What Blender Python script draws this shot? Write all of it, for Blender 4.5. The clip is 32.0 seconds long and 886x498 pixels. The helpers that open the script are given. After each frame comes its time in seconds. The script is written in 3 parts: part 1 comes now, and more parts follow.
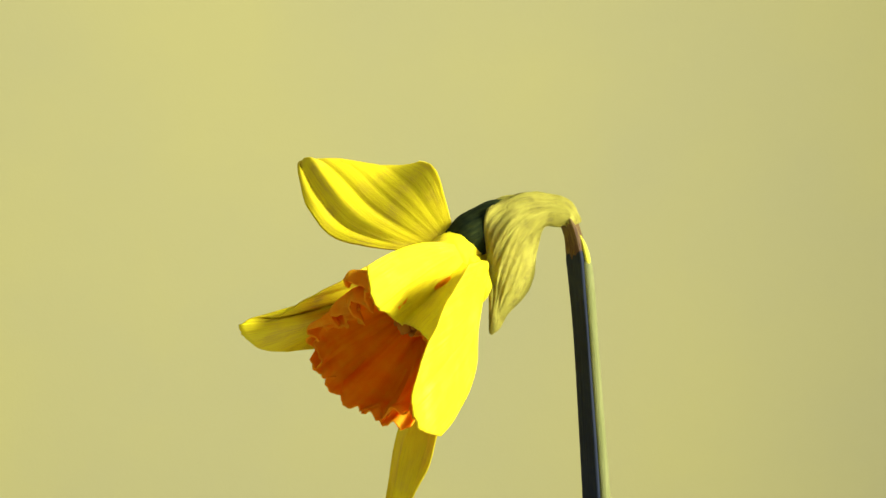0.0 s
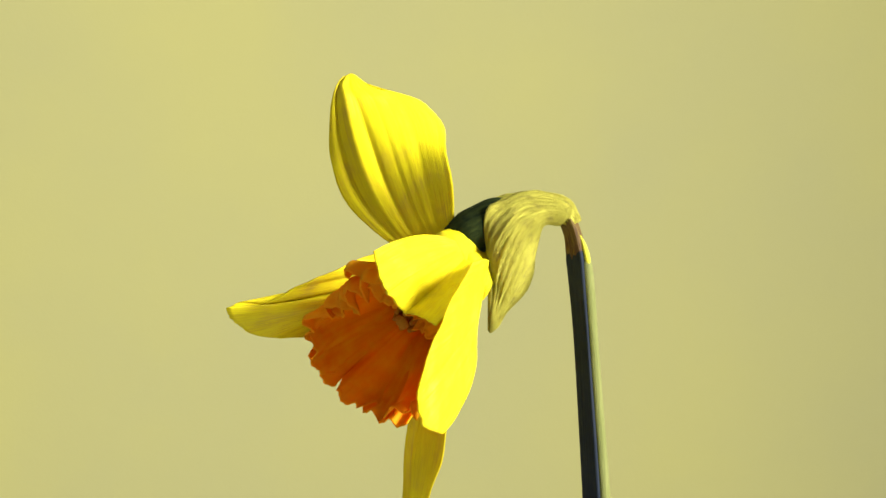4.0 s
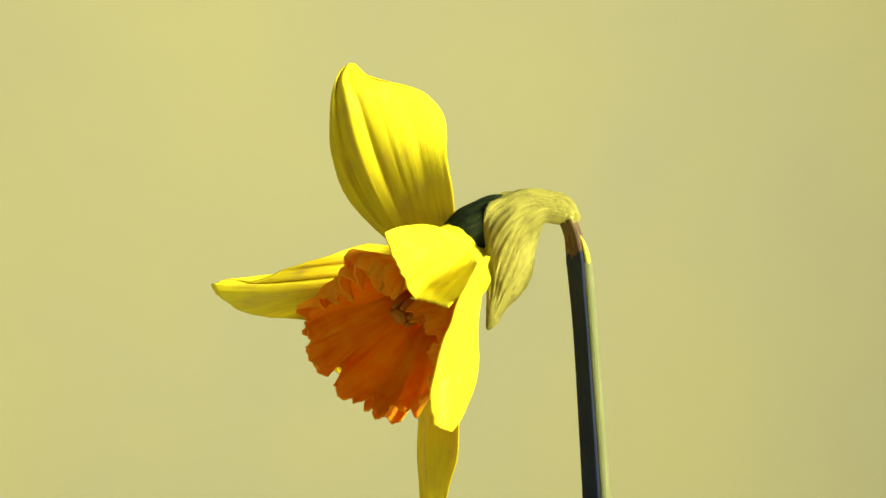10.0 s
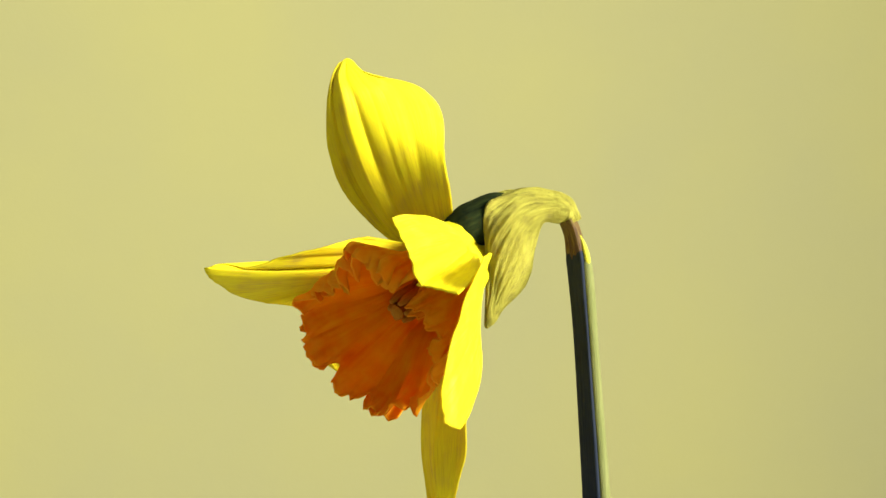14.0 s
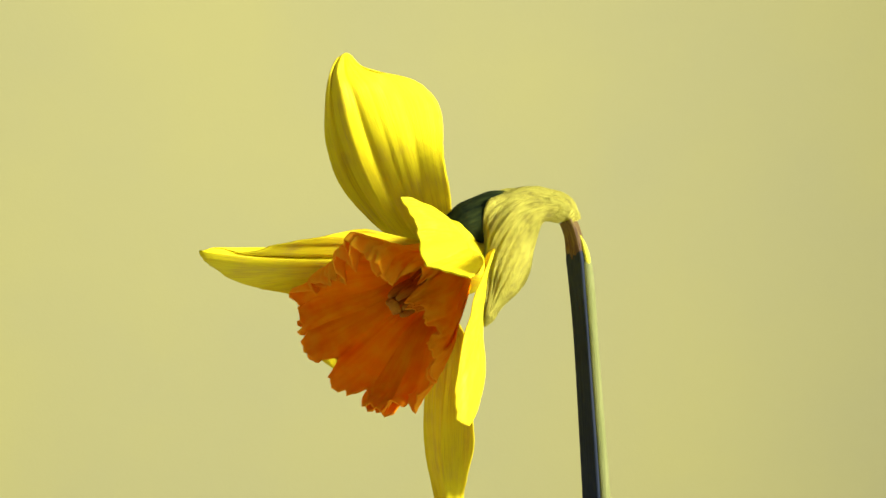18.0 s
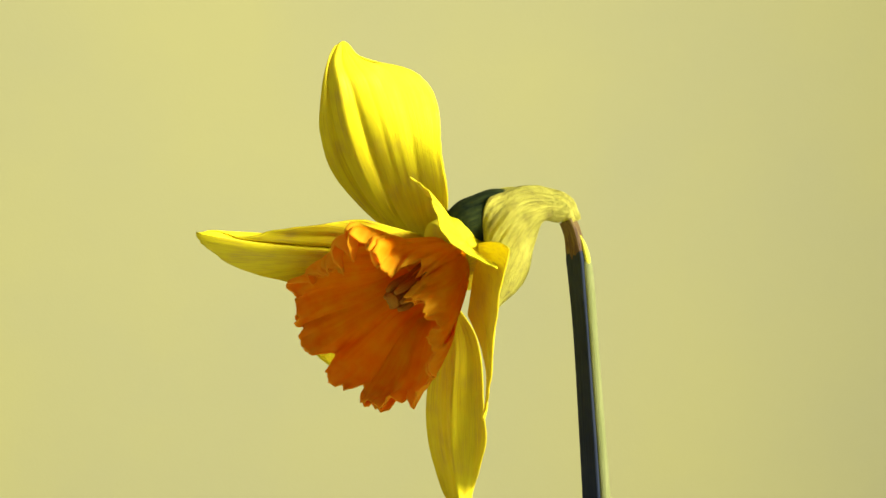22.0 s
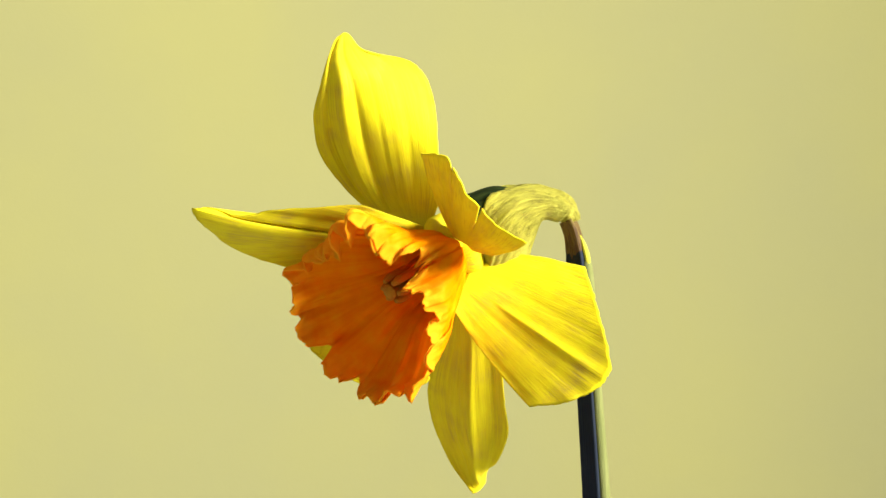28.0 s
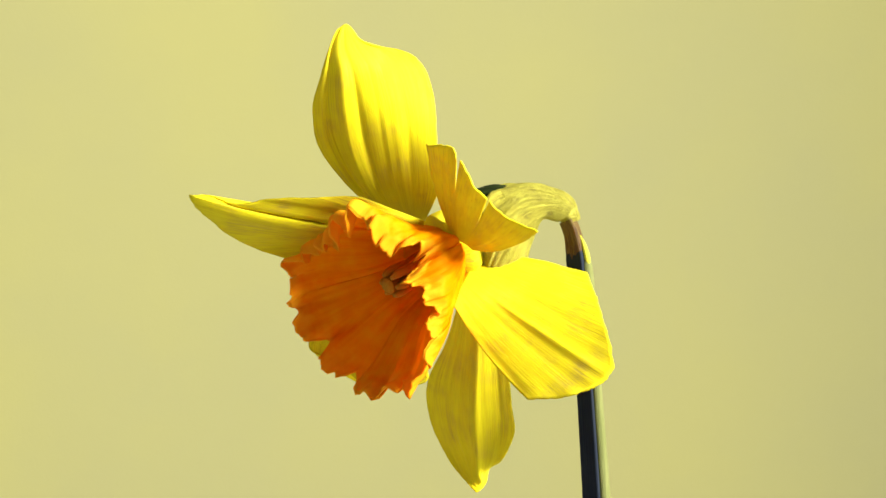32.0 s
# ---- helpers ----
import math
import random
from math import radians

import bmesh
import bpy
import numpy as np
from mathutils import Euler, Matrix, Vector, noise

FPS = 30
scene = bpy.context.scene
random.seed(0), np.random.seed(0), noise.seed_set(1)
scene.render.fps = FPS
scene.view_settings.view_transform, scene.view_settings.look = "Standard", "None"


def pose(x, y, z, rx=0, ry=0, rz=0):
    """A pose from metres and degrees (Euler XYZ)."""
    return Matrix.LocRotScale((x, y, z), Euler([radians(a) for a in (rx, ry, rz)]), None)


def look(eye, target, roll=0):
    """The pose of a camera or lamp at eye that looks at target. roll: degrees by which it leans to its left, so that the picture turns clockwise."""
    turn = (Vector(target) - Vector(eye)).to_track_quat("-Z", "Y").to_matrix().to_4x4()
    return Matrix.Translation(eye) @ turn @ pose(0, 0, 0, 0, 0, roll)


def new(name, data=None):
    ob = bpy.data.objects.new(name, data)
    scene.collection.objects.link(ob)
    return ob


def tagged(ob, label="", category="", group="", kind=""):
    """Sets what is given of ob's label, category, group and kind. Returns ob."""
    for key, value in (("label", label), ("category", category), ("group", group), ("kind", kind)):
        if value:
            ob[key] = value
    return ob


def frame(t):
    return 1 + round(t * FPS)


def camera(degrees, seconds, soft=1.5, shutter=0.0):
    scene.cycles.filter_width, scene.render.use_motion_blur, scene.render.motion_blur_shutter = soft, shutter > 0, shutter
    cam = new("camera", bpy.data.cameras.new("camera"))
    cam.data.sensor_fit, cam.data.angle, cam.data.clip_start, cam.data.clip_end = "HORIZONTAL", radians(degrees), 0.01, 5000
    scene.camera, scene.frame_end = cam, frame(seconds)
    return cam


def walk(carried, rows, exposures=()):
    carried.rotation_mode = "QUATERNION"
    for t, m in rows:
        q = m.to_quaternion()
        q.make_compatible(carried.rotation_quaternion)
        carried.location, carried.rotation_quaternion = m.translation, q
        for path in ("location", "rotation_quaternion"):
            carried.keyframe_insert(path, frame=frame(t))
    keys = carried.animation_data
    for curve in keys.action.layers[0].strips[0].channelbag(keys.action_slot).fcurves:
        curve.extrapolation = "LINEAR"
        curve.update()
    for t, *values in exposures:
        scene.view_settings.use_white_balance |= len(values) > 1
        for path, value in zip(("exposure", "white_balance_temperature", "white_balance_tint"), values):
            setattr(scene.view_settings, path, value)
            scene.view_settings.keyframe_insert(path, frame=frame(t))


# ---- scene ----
# One long lens on a tripod in front of a single cut flower.
cam = camera(22.179, 32.0, 1.5)
EYE, AIM = (0, -0.5, 0.25), (0, 0, 0.25)
walk(cam, [(0.0, look(EYE, AIM)), (32.0, look(EYE, AIM))], exposures=[(0.0, 0.10), (32.0, 0.24)])

# ---- light: one lamp to the right of the flower, soft daylight from the open ceiling ----
world = bpy.data.worlds.new("world")
scene.world = world
world.use_nodes = True
wn = world.node_tree.nodes
wn["Background"].inputs[0].default_value = (0.84, 0.84, 0.88, 1)
wn["Background"].inputs[1].default_value = 0.62

LAMP = (1.02, -0.60, 0.66)
lamp = bpy.data.lights.new("studio_spot", "SPOT")
lamp.spot_size, lamp.spot_blend, lamp.shadow_soft_size, lamp.energy = radians(128), 1.0, 0.20, 206
lamp.color = (1.0, 0.96, 0.88)
lamp_ob = new("studio_spot", lamp)
lamp_ob.matrix_world = look(LAMP, (-0.90, -0.06, 0.27))


# ---- materials ----
def material(name):
    m = bpy.data.materials.new(name)
    m.use_nodes = True
    nt = m.node_tree
    return m, nt, nt.nodes, nt.links, nt.nodes["Principled BSDF"]


def ramp_node(nodes, stops):
    r = nodes.new("ShaderNodeValToRGB")
    e = r.color_ramp.elements
    while len(e) < len(stops):
        e.new(0.5)
    for k, (p, c) in zip(e, stops):
        k.position, k.color = p, (*c, 1)
    return r


def streaked(name, stops, scale_u, scale_v, rough=0.5, glow=0.0, tint=None, bump=0.15, spec=0.12, detail=4.0, mottle=0.4, patch=90.0, vein=None, rim=None):
    """A plant surface with fibres along its length (V), a broader mottling, and light that passes through it."""
    m, nt, N, L, bsdf = material(name)
    uv = N.new("ShaderNodeUVMap")
    uv.uv_map = "grain"
    mp = N.new("ShaderNodeMapping")
    mp.inputs["Scale"].default_value = (scale_u, scale_v, 1)
    L.new(uv.outputs[0], mp.inputs[0])
    fine = N.new("ShaderNodeTexNoise")
    fine.inputs["Scale"].default_value, fine.inputs["Detail"].default_value = 1.0, detail
    L.new(mp.outputs[0], fine.inputs["Vector"])
    co = N.new("ShaderNodeTexCoord")
    broad = N.new("ShaderNodeTexNoise")
    broad.inputs["Scale"].default_value, broad.inputs["Detail"].default_value = patch, 4.0
    L.new(co.outputs["Object"], broad.inputs["Vector"])
    mix = N.new("ShaderNodeMix")
    mix.inputs[0].default_value = mottle
    L.new(fine.outputs[0], mix.inputs[2])
    L.new(broad.outputs[0], mix.inputs[3])
    col = ramp_node(N, stops)
    L.new(mix.outputs[0], col.inputs[0])
    paint = col.outputs[0]
    if vein:
        thin = N.new("ShaderNodeMapping")
        thin.inputs["Scale"].default_value = (vein[0], vein[1], 1)
        L.new(uv.outputs[0], thin.inputs[0])
        lines = N.new("ShaderNodeTexNoise")
        lines.inputs["Scale"].default_value, lines.inputs["Detail"].default_value = 1.0, 2.0
        L.new(thin.outputs[0], lines.inputs["Vector"])
        cut = ramp_node(N, [(0.30, vein[2]), (0.46, (1, 1, 1))])
        L.new(lines.outputs[0], cut.inputs[0])
        mul = N.new("ShaderNodeMix")
        mul.data_type, mul.blend_type = "RGBA", "MULTIPLY"
        mul.inputs[0].default_value = 1.0
        L.new(paint, mul.inputs[6])
        L.new(cut.outputs[0], mul.inputs[7])
        paint = mul.outputs[2]
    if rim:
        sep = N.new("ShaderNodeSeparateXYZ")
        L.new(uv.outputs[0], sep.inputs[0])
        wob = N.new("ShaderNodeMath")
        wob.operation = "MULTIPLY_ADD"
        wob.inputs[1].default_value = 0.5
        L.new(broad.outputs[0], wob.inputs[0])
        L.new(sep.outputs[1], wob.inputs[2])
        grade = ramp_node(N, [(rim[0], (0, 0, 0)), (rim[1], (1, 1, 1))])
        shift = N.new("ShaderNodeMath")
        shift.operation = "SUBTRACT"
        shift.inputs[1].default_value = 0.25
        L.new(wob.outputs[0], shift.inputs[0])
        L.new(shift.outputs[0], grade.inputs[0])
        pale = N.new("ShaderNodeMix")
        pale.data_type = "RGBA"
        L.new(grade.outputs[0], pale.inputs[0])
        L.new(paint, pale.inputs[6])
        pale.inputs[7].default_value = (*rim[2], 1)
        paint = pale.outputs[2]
    L.new(paint, bsdf.inputs["Base Color"])
    bsdf.inputs["Roughness"].default_value = rough
    bsdf.inputs["Specular IOR Level"].default_value = spec
    bp = N.new("ShaderNodeBump")
    bp.inputs["Strength"].default_value, bp.inputs["Distance"].default_value = bump, 0.0006
    L.new(fine.outputs[0], bp.inputs["Height"])
    L.new(bp.outputs[0], bsdf.inputs["Normal"])
    if glow:
        tr = N.new("ShaderNodeBsdfTranslucent")
        if tint:
            tr.inputs[0].default_value = (*tint, 1)
        else:
            L.new(col.outputs[0], tr.inputs[0])
        ms = N.new("ShaderNodeMixShader")
        ms.inputs[0].default_value = glow
        L.new(bsdf.outputs[0], ms.inputs[1])
        L.new(tr.outputs[0], ms.inputs[2])
        L.new(ms.outputs[0], N["Material Output"].inputs[0])
    return m


def plaster(name, a, b, scale=6.0, rough=0.9):
    m, nt, N, L, bsdf = material(name)
    co = N.new("ShaderNodeTexCoord")
    n1 = N.new("ShaderNodeTexNoise")
    n1.inputs["Scale"].default_value, n1.inputs["Detail"].default_value = scale, 5.0
    L.new(co.outputs["Object"], n1.inputs["Vector"])
    col = ramp_node(N, [(0.3, a), (0.7, b)])
    L.new(n1.outputs[0], col.inputs[0])
    L.new(col.outputs[0], bsdf.inputs["Base Color"])
    n2 = N.new("ShaderNodeTexNoise")
    n2.inputs["Scale"].default_value = 400.0
    L.new(co.outputs["Object"], n2.inputs["Vector"])
    bp = N.new("ShaderNodeBump")
    bp.inputs["Strength"].default_value, bp.inputs["Distance"].default_value = 0.1, 0.0005
    L.new(n2.outputs[0], bp.inputs["Height"])
    L.new(bp.outputs[0], bsdf.inputs["Normal"])
    bsdf.inputs["Roughness"].default_value = rough
    bsdf.inputs["Specular IOR Level"].default_value = 0.1
    return m


PETAL = streaked("petal_yellow", [(0.30, (0.52, 0.39, 0.06)), (0.42, (0.78, 0.65, 0.03)), (0.50, (0.88, 0.78, 0.016)), (0.7, (0.93, 0.88, 0.02))],
                 70, 3.0, 0.6, 0.17, tint=(0.84, 0.55, 0.03), bump=0.25, spec=0.06, detail=6.0, mottle=0.5, patch=150, vein=(190, 5.0, (0.62, 0.50, 0.37)))
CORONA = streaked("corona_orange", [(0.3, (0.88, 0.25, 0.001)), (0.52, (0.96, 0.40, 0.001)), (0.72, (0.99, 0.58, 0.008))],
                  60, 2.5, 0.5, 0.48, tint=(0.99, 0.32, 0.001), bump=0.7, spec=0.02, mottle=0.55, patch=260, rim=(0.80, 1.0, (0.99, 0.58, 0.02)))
# Bright halo round the petals, painted as a paler, more translucent rim.
PETAL_HALO = streaked("petal_halo", [(0.3, (0.90, 0.86, 0.03)), (0.7, (0.94, 0.93, 0.05))], 10, 30, 0.6, 0.75, tint=(0.96, 0.94, 0.05))
STAMEN = streaked("stamen_ochre", [(0.3, (0.42, 0.16, 0.008)), (0.7, (0.66, 0.32, 0.02))], 8, 8, 0.8, 0.2)
SPATHE = streaked("dry_spathe", [(0.28, (0.20, 0.14, 0.06)), (0.38, (0.46, 0.40, 0.08)), (0.45, (0.74, 0.68, 0.10)), (0.56, (0.88, 0.84, 0.13))],
                  190, 5.0, 0.75, 0.15, bump=1.2, spec=0.12, mottle=0.40, patch=380, vein=(230, 3.0, (0.48, 0.38, 0.28)))
OVARY = streaked("ovary_green", [(0.35, (0.004, 0.009, 0.003)), (0.7, (0.035, 0.05, 0.010))], 14, 4, 0.8, bump=0.3, spec=0.08)
COLLAR = streaked("collar_brown", [(0.3, (0.03, 0.014, 0.012)), (0.48, (0.09, 0.05, 0.022)), (0.6, (0.17, 0.12, 0.03)), (0.72, (0.26, 0.24, 0.04))], 26, 2.5, 0.6, bump=0.7)
SCAR = streaked("edge_yellow_green", [(0.3, (0.42, 0.40, 0.04)), (0.7, (0.70, 0.68, 0.06))], 8, 6, 0.7, bump=0.3, spec=0.08)
# Stem painted dark as its shaded face, ridge painted pale as its lit side.
STEM = streaked("stem_shaded_green", [(0.35, (0.007, 0.011, 0.022)), (0.7, (0.022, 0.030, 0.044))], 30, 8, 0.55, bump=0.3, spec=0.08)
LIT_RIDGE = streaked("lit_ridge_green", [(0.35, (0.15, 0.17, 0.055)), (0.7, (0.21, 0.225, 0.08))], 6, 30, 0.8, bump=0.3, spec=0.0)
WALL = plaster("buff_paint", (0.525, 0.514, 0.234), (0.570, 0.552, 0.214))
PALE = plaster("grey_paint", (0.40, 0.40, 0.40), (0.44, 0.44, 0.43))
FLOOR = plaster("floor_grey", (0.30, 0.30, 0.30), (0.36, 0.36, 0.35))


# ---- mesh helpers ----
MM = 0.001


def part(name, verts, faces, uvs, mat, parent, label="", thick=0.0, smooth=True, margin=True):
    me = bpy.data.meshes.new(name)
    me.from_pydata(verts, [], faces)
    lay = me.uv_layers.new(name="grain")
    for lp in me.loops:
        lay.data[lp.index].uv = uvs[lp.vertex_index]
    me.materials.append(mat)
    for p in me.polygons:
        p.use_smooth = smooth
    ob = new(name, me)
    ob.parent = parent
    if label:
        ob["label"] = label
    if thick:
        so = ob.modifiers.new("thickness", "SOLIDIFY")
        so.thickness, so.offset = thick, 0.0
        # Uncut petals carry the painted bright outline on their rim.
        if mat == PETAL and margin:
            me.materials.append(PETAL_HALO)
            so.material_offset_rim = 1
    return ob


def spline(points, n):
    """n + 1 points on a Catmull-Rom curve through the given ones."""
    p = [np.array(q, float) for q in points]
    p = [2 * p[0] - p[1]] + p + [2 * p[-1] - p[-2]]
    out = []
    for i in range(n + 1):
        s = i / n * (len(p) - 3)
        k = min(int(s), len(p) - 4)
        t = s - k
        a, b, c, d = p[k:k + 4]
        out.append(0.5 * (2 * b + (c - a) * t + (2 * a - 5 * b + 4 * c - d) * t * t + (3 * b - a - 3 * c + d) * t ** 3))
    return out


def blade(name, rows, mat, parent, label="", ripple=0.5, wave=0.4, seed=0, thick=0.35, ns=64, nv=56, side=1, creases=()):
    """A petal or sheath: rows of (left edge, middle, right edge) in mm, from the base to the tip.
    creases: (across, width, height, from, to) of folds that run along it; side: the way they rise."""
    left, mid, right = (spline([r[k] for r in rows], ns) for k in range(3))
    verts, uvs, faces = [], [], []
    for i in range(ns + 1):
        s = i / ns
        l, m, r = left[i], mid[i], right[i]
        across = r - l
        up = mid[min(i + 1, ns)] - mid[max(i - 1, 0)]
        n = np.cross(across, up)
        n = side * n / (np.linalg.norm(n) + 1e-9)
        body = math.sin(math.pi * min(1, s * 1.05)) ** 0.5 if 0 < s < 0.95 else 0.25
        for j in range(nv + 1):
            v = (2 * j / nv - 1) * (1 + 0.02 * noise.noise((s * 9, 2.0 if j > nv / 2 else -2.0, seed * 1.7)) + 0.012 * noise.noise((s * 34, j > nv / 2, seed)))
            q = m + (r - l) * v / 2 + ((r + l) / 2 - m) * v * v
            fold = noise.noise((v * 7.0 + seed * 3.1, s * 1.1, seed)) * ripple + noise.noise((v * 17.0, s * 1.6, seed + 7)) * ripple * 0.45
            edge = abs(v) ** 6
            fold += edge * noise.noise((s * 5.0 + 3 * seed, math.copysign(2, v), seed)) * wave * 2
            fold -= 0.5 * math.exp(-(v / 0.05) ** 2) * ripple
            for at, wide, high, s0, s1 in creases:
                if s0 < s < s1:
                    fold += high * math.exp(-(abs(v - at) / wide) ** 1.4) * math.sin(math.pi * (s - s0) / (s1 - s0)) ** 0.6
            q = q + n * fold * body
            verts.append(tuple(q * MM))
            uvs.append((v, s))
    for i in range(ns):
        for j in range(nv):
            a = i * (nv + 1) + j
            faces.append((a, a + 1, a + nv + 2, a + nv + 1))
    return part(name, verts, faces, uvs, mat, parent, label, thick * MM)


def tube(name, line, mat, parent, label="", section=None, n=40, k=28, rough=0.0, seed=0, cap=True):
    """A closed tube along points (x, y, z, radius) in mm; section(angle) shapes it."""
    pts = spline(line, n)
    verts, uvs, faces = [], [], []
    ref = np.array((0, -1.0, 0))
    for i, p in enumerate(pts):
        d = pts[min(i + 1, n)][:3] - pts[max(i - 1, 0)][:3]
        d = d / np.linalg.norm(d)
        e1 = ref - d * (ref @ d)
        e1 = e1 / np.linalg.norm(e1)
        e2 = np.cross(d, e1)
        for j in range(k):
            a = 2 * math.pi * j / k
            r = p[3] * (section(a) if section else 1.0)
            r *= 1 + rough * noise.noise((math.cos(a) * 3, math.sin(a) * 3 + seed, i * 0.12))
            verts.append(tuple((p[:3] + e1 * r * math.cos(a) + e2 * r * math.sin(a)) * MM))
            uvs.append((2 * j / k - 1, i / n))
    for i in range(n):
        for j in range(k):
            faces.append((i * k + j, i * k + (j + 1) % k, (i + 1) * k + (j + 1) % k, (i + 1) * k + j))
    if cap:
        faces += [tuple(range(k))[::-1], tuple(n * k + j for j in range(k))]
    return part(name, verts, faces, uvs, mat, parent, label)


def pchip(ts, vals, t):
    """A smooth curve through rows of numbers that never swings past them."""
    ts, v = np.array(ts, float), np.array(vals, float)
    h = np.diff(ts)[:, None]
    d = np.diff(v, axis=0) / h
    m = np.zeros_like(v)
    m[0], m[-1] = d[0], d[-1]
    for k in range(1, len(ts) - 1):
        w1, w2 = 2 * h[k] + h[k - 1], h[k] + 2 * h[k - 1]
        same = d[k - 1] * d[k] > 0
        m[k] = np.where(same, (w1 + w2) / (w1 / np.where(same, d[k - 1], 1) + w2 / np.where(same, d[k], 1)), 0)
    k = int(np.clip(np.searchsorted(ts, t) - 1, 0, len(ts) - 2))
    u = (t - ts[k]) / h[k][0]
    return (v[k] * (1 + 2 * u) * (1 - u) ** 2 + m[k] * h[k] * u * (1 - u) ** 2 + v[k + 1] * u * u * (3 - 2 * u) + m[k + 1] * h[k] * u * u * (u - 1))


def fan_grid(c, ss, vs, spread):
    """The petal's sheet between hinge and margin, at the steps ss along it and vs (-1 to 1) across it."""
    hinge, first, last = c[0], c[1], c[2]
    edge = c[3:]
    n = len(edge) - 1
    p = np.vstack([2 * edge[0] - edge[1], edge, 2 * edge[-1] - edge[-2]])
    out = np.zeros((len(ss), len(vs), 3))
    for j, v in enumerate(vs):
        f = (v + 1) / 2
        x = np.clip(f, 0, 1) * n
        k = min(int(x), n - 1)
        t = f * n - k
        a, b, e, d = p[k:k + 4]
        m = 0.5 * (2 * b + (e - a) * t + (2 * a - 5 * b + 4 * e - d) * t * t + (3 * b - a - 3 * e + d) * t ** 3)
        h = hinge + (edge[-1] - edge[0]) * spread * v
        mid = h + (m - h) * 0.55 + first + (last - first) * f
        for i, s in enumerate(ss):
            out[i, j] = h * (s - 0.55) * (s - 1) / 0.55 - mid * s * (s - 1) / 0.2475 + m * s * (s - 0.55) / 0.45
    return out


def fan_petal(sheet, cuts, parent, mat, spread=0.07, seed=0, ripple=0.2, wave=0.5, thick=0.32, across=72, along=44, creases=()):
    """A petal spread from its hinge to a margin, whole or cut into strips that fold against one another.
    sheet: how far its two sides bow, then its margin; creases: (across, width, height, from, to) of folds along it."""
    c = np.array([(0, 0, 0), *sheet], float)
    petal, out = None, []
    for k in range(len(cuts) - 1):
        v0, v1 = cuts[k] - (0.012 if k else 0), cuts[k + 1] + (0.012 if k < len(cuts) - 2 else 0)
        nv = max(12, int(across * (v1 - v0) / 2))
        ss, vs = np.linspace(0, 1, along + 1), np.linspace(v0, v1, nv + 1)
        g = fan_grid(c, ss, vs, spread)
        n = np.cross(fan_grid(c, ss + 0.01, vs, spread) - g, fan_grid(c, ss, vs + 0.01, spread) - g)
        n /= np.linalg.norm(n, axis=-1)[..., None] + 1e-9
        verts, uvs, faces = [], [], []
        for i, s in enumerate(ss):
            for j, v in enumerate(vs):
                fold = noise.noise((v * 6 + seed * 3.1, s * 1.2, seed)) * ripple + noise.noise((v * 16, s * 1.6, seed + 7)) * ripple * 0.4
                fold += (max(abs(v), s) ** 7) * noise.noise((s * 4 + 3 * seed, v * 5, seed)) * wave
                for at, wide, high, s0, s1 in creases:
                    if s0 < s < s1:
                        fold += high * math.exp(-(abs(v - at) / wide) ** 1.4) * math.sin(math.pi * (s - s0) / (s1 - s0)) ** 0.6
                jag = 1 + (0.014 * noise.noise((v * 9, seed, 2.0)) + 0.008 * noise.noise((v * 31, seed, 5.0))) * s ** 8
                verts.append(tuple((g[i, j] * jag + n[i, j] * fold * min(1, s * 3)) * MM))
                uvs.append((v, s))
        for i in range(along):
            for j in range(nv):
                a = i * (nv + 1) + j
                faces.append((a, a + 1, a + nv + 2, a + nv + 1))
        whole = len(cuts) == 2
        ob = part("petal_strip" if petal else "petal", verts, faces, uvs, mat, petal or parent, "", (thick + 0.06 * (k % 2)) * MM, margin=whole)
        petal = petal or ob
        out.append(ob)
    return out


def slab(name, x0, y0, z0, x1, y1, z1, mat, label):
    """A wall or floor with thickness."""
    a, b = (x0, y0, z0), (x1, y1, z1)
    bm = bmesh.new()
    bmesh.ops.create_cube(bm, size=1, matrix=Matrix.Translation([(p + q) / 2 for p, q in zip(a, b)]) @ Matrix.Diagonal([q - p for p, q in zip(a, b)] + [1]))
    me = bpy.data.meshes.new(name)
    bm.to_mesh(me)
    bm.free()
    me.materials.append(mat)
    return tagged(new(name, me), label, kind="structure")


# ---- the place ----
slab("floor", -1.6, -1.9, -0.05, 1.6, 0.97, 0.0, FLOOR, "plain matt grey floor under the flower")
slab("backdrop", -1.6, 0.9, 0.0, 1.6, 0.97, 2.4, WALL, "smooth buff yellow painted wall behind the flower")

slab("wall_west", -1.67, -1.9, 0.0, -1.6, 0.97, 2.4, PALE, "plain grey painted side wall")
slab("wall_east", 1.6, -1.9, 0.0, 1.67, 0.97, 2.4, PALE, "plain grey painted side wall")
slab("wall_south", -1.67, -1.97, 0.0, 1.67, -1.9, 2.4, PALE, "plain grey painted wall behind the tripod")

# ---- the flower ----
BASE_X = 32.9 * MM
daffodil = tagged(new("daffodil"), "yellow daffodil with an orange trumpet opening on a bent stem", "flower")
daffodil.location = (BASE_X, 0, 0)
HEAD = Vector((-BASE_X, 0, 0.25))


def poses(rows):
    """Rows of seconds, a turn (axis times degrees) and a place in mm from the middle of the head, as poses."""
    out = []
    for t, rx, ry, rz, x, y, z in rows:
        turn = Vector((rx, ry, rz))
        m = Matrix.Rotation(radians(turn.length), 4, turn.normalized()) if turn.length > 1e-6 else Matrix.Identity(4)
        out.append((t, Matrix.Translation(HEAD + Vector((x, y, z)) * MM) @ m))
    return out


def keyed(ob, rows):
    walk(ob, poses(rows))


def keyed_strips(strips, first, *others):
    """The first strip carries the rest, which fold against it."""
    lead = poses(first)
    walk(strips[0], lead)
    for ob, rows in zip(strips[1:], others):
        walk(ob, [(t, a.inverted() @ m) for (t, a), (_, m) in zip(lead, poses(rows))])


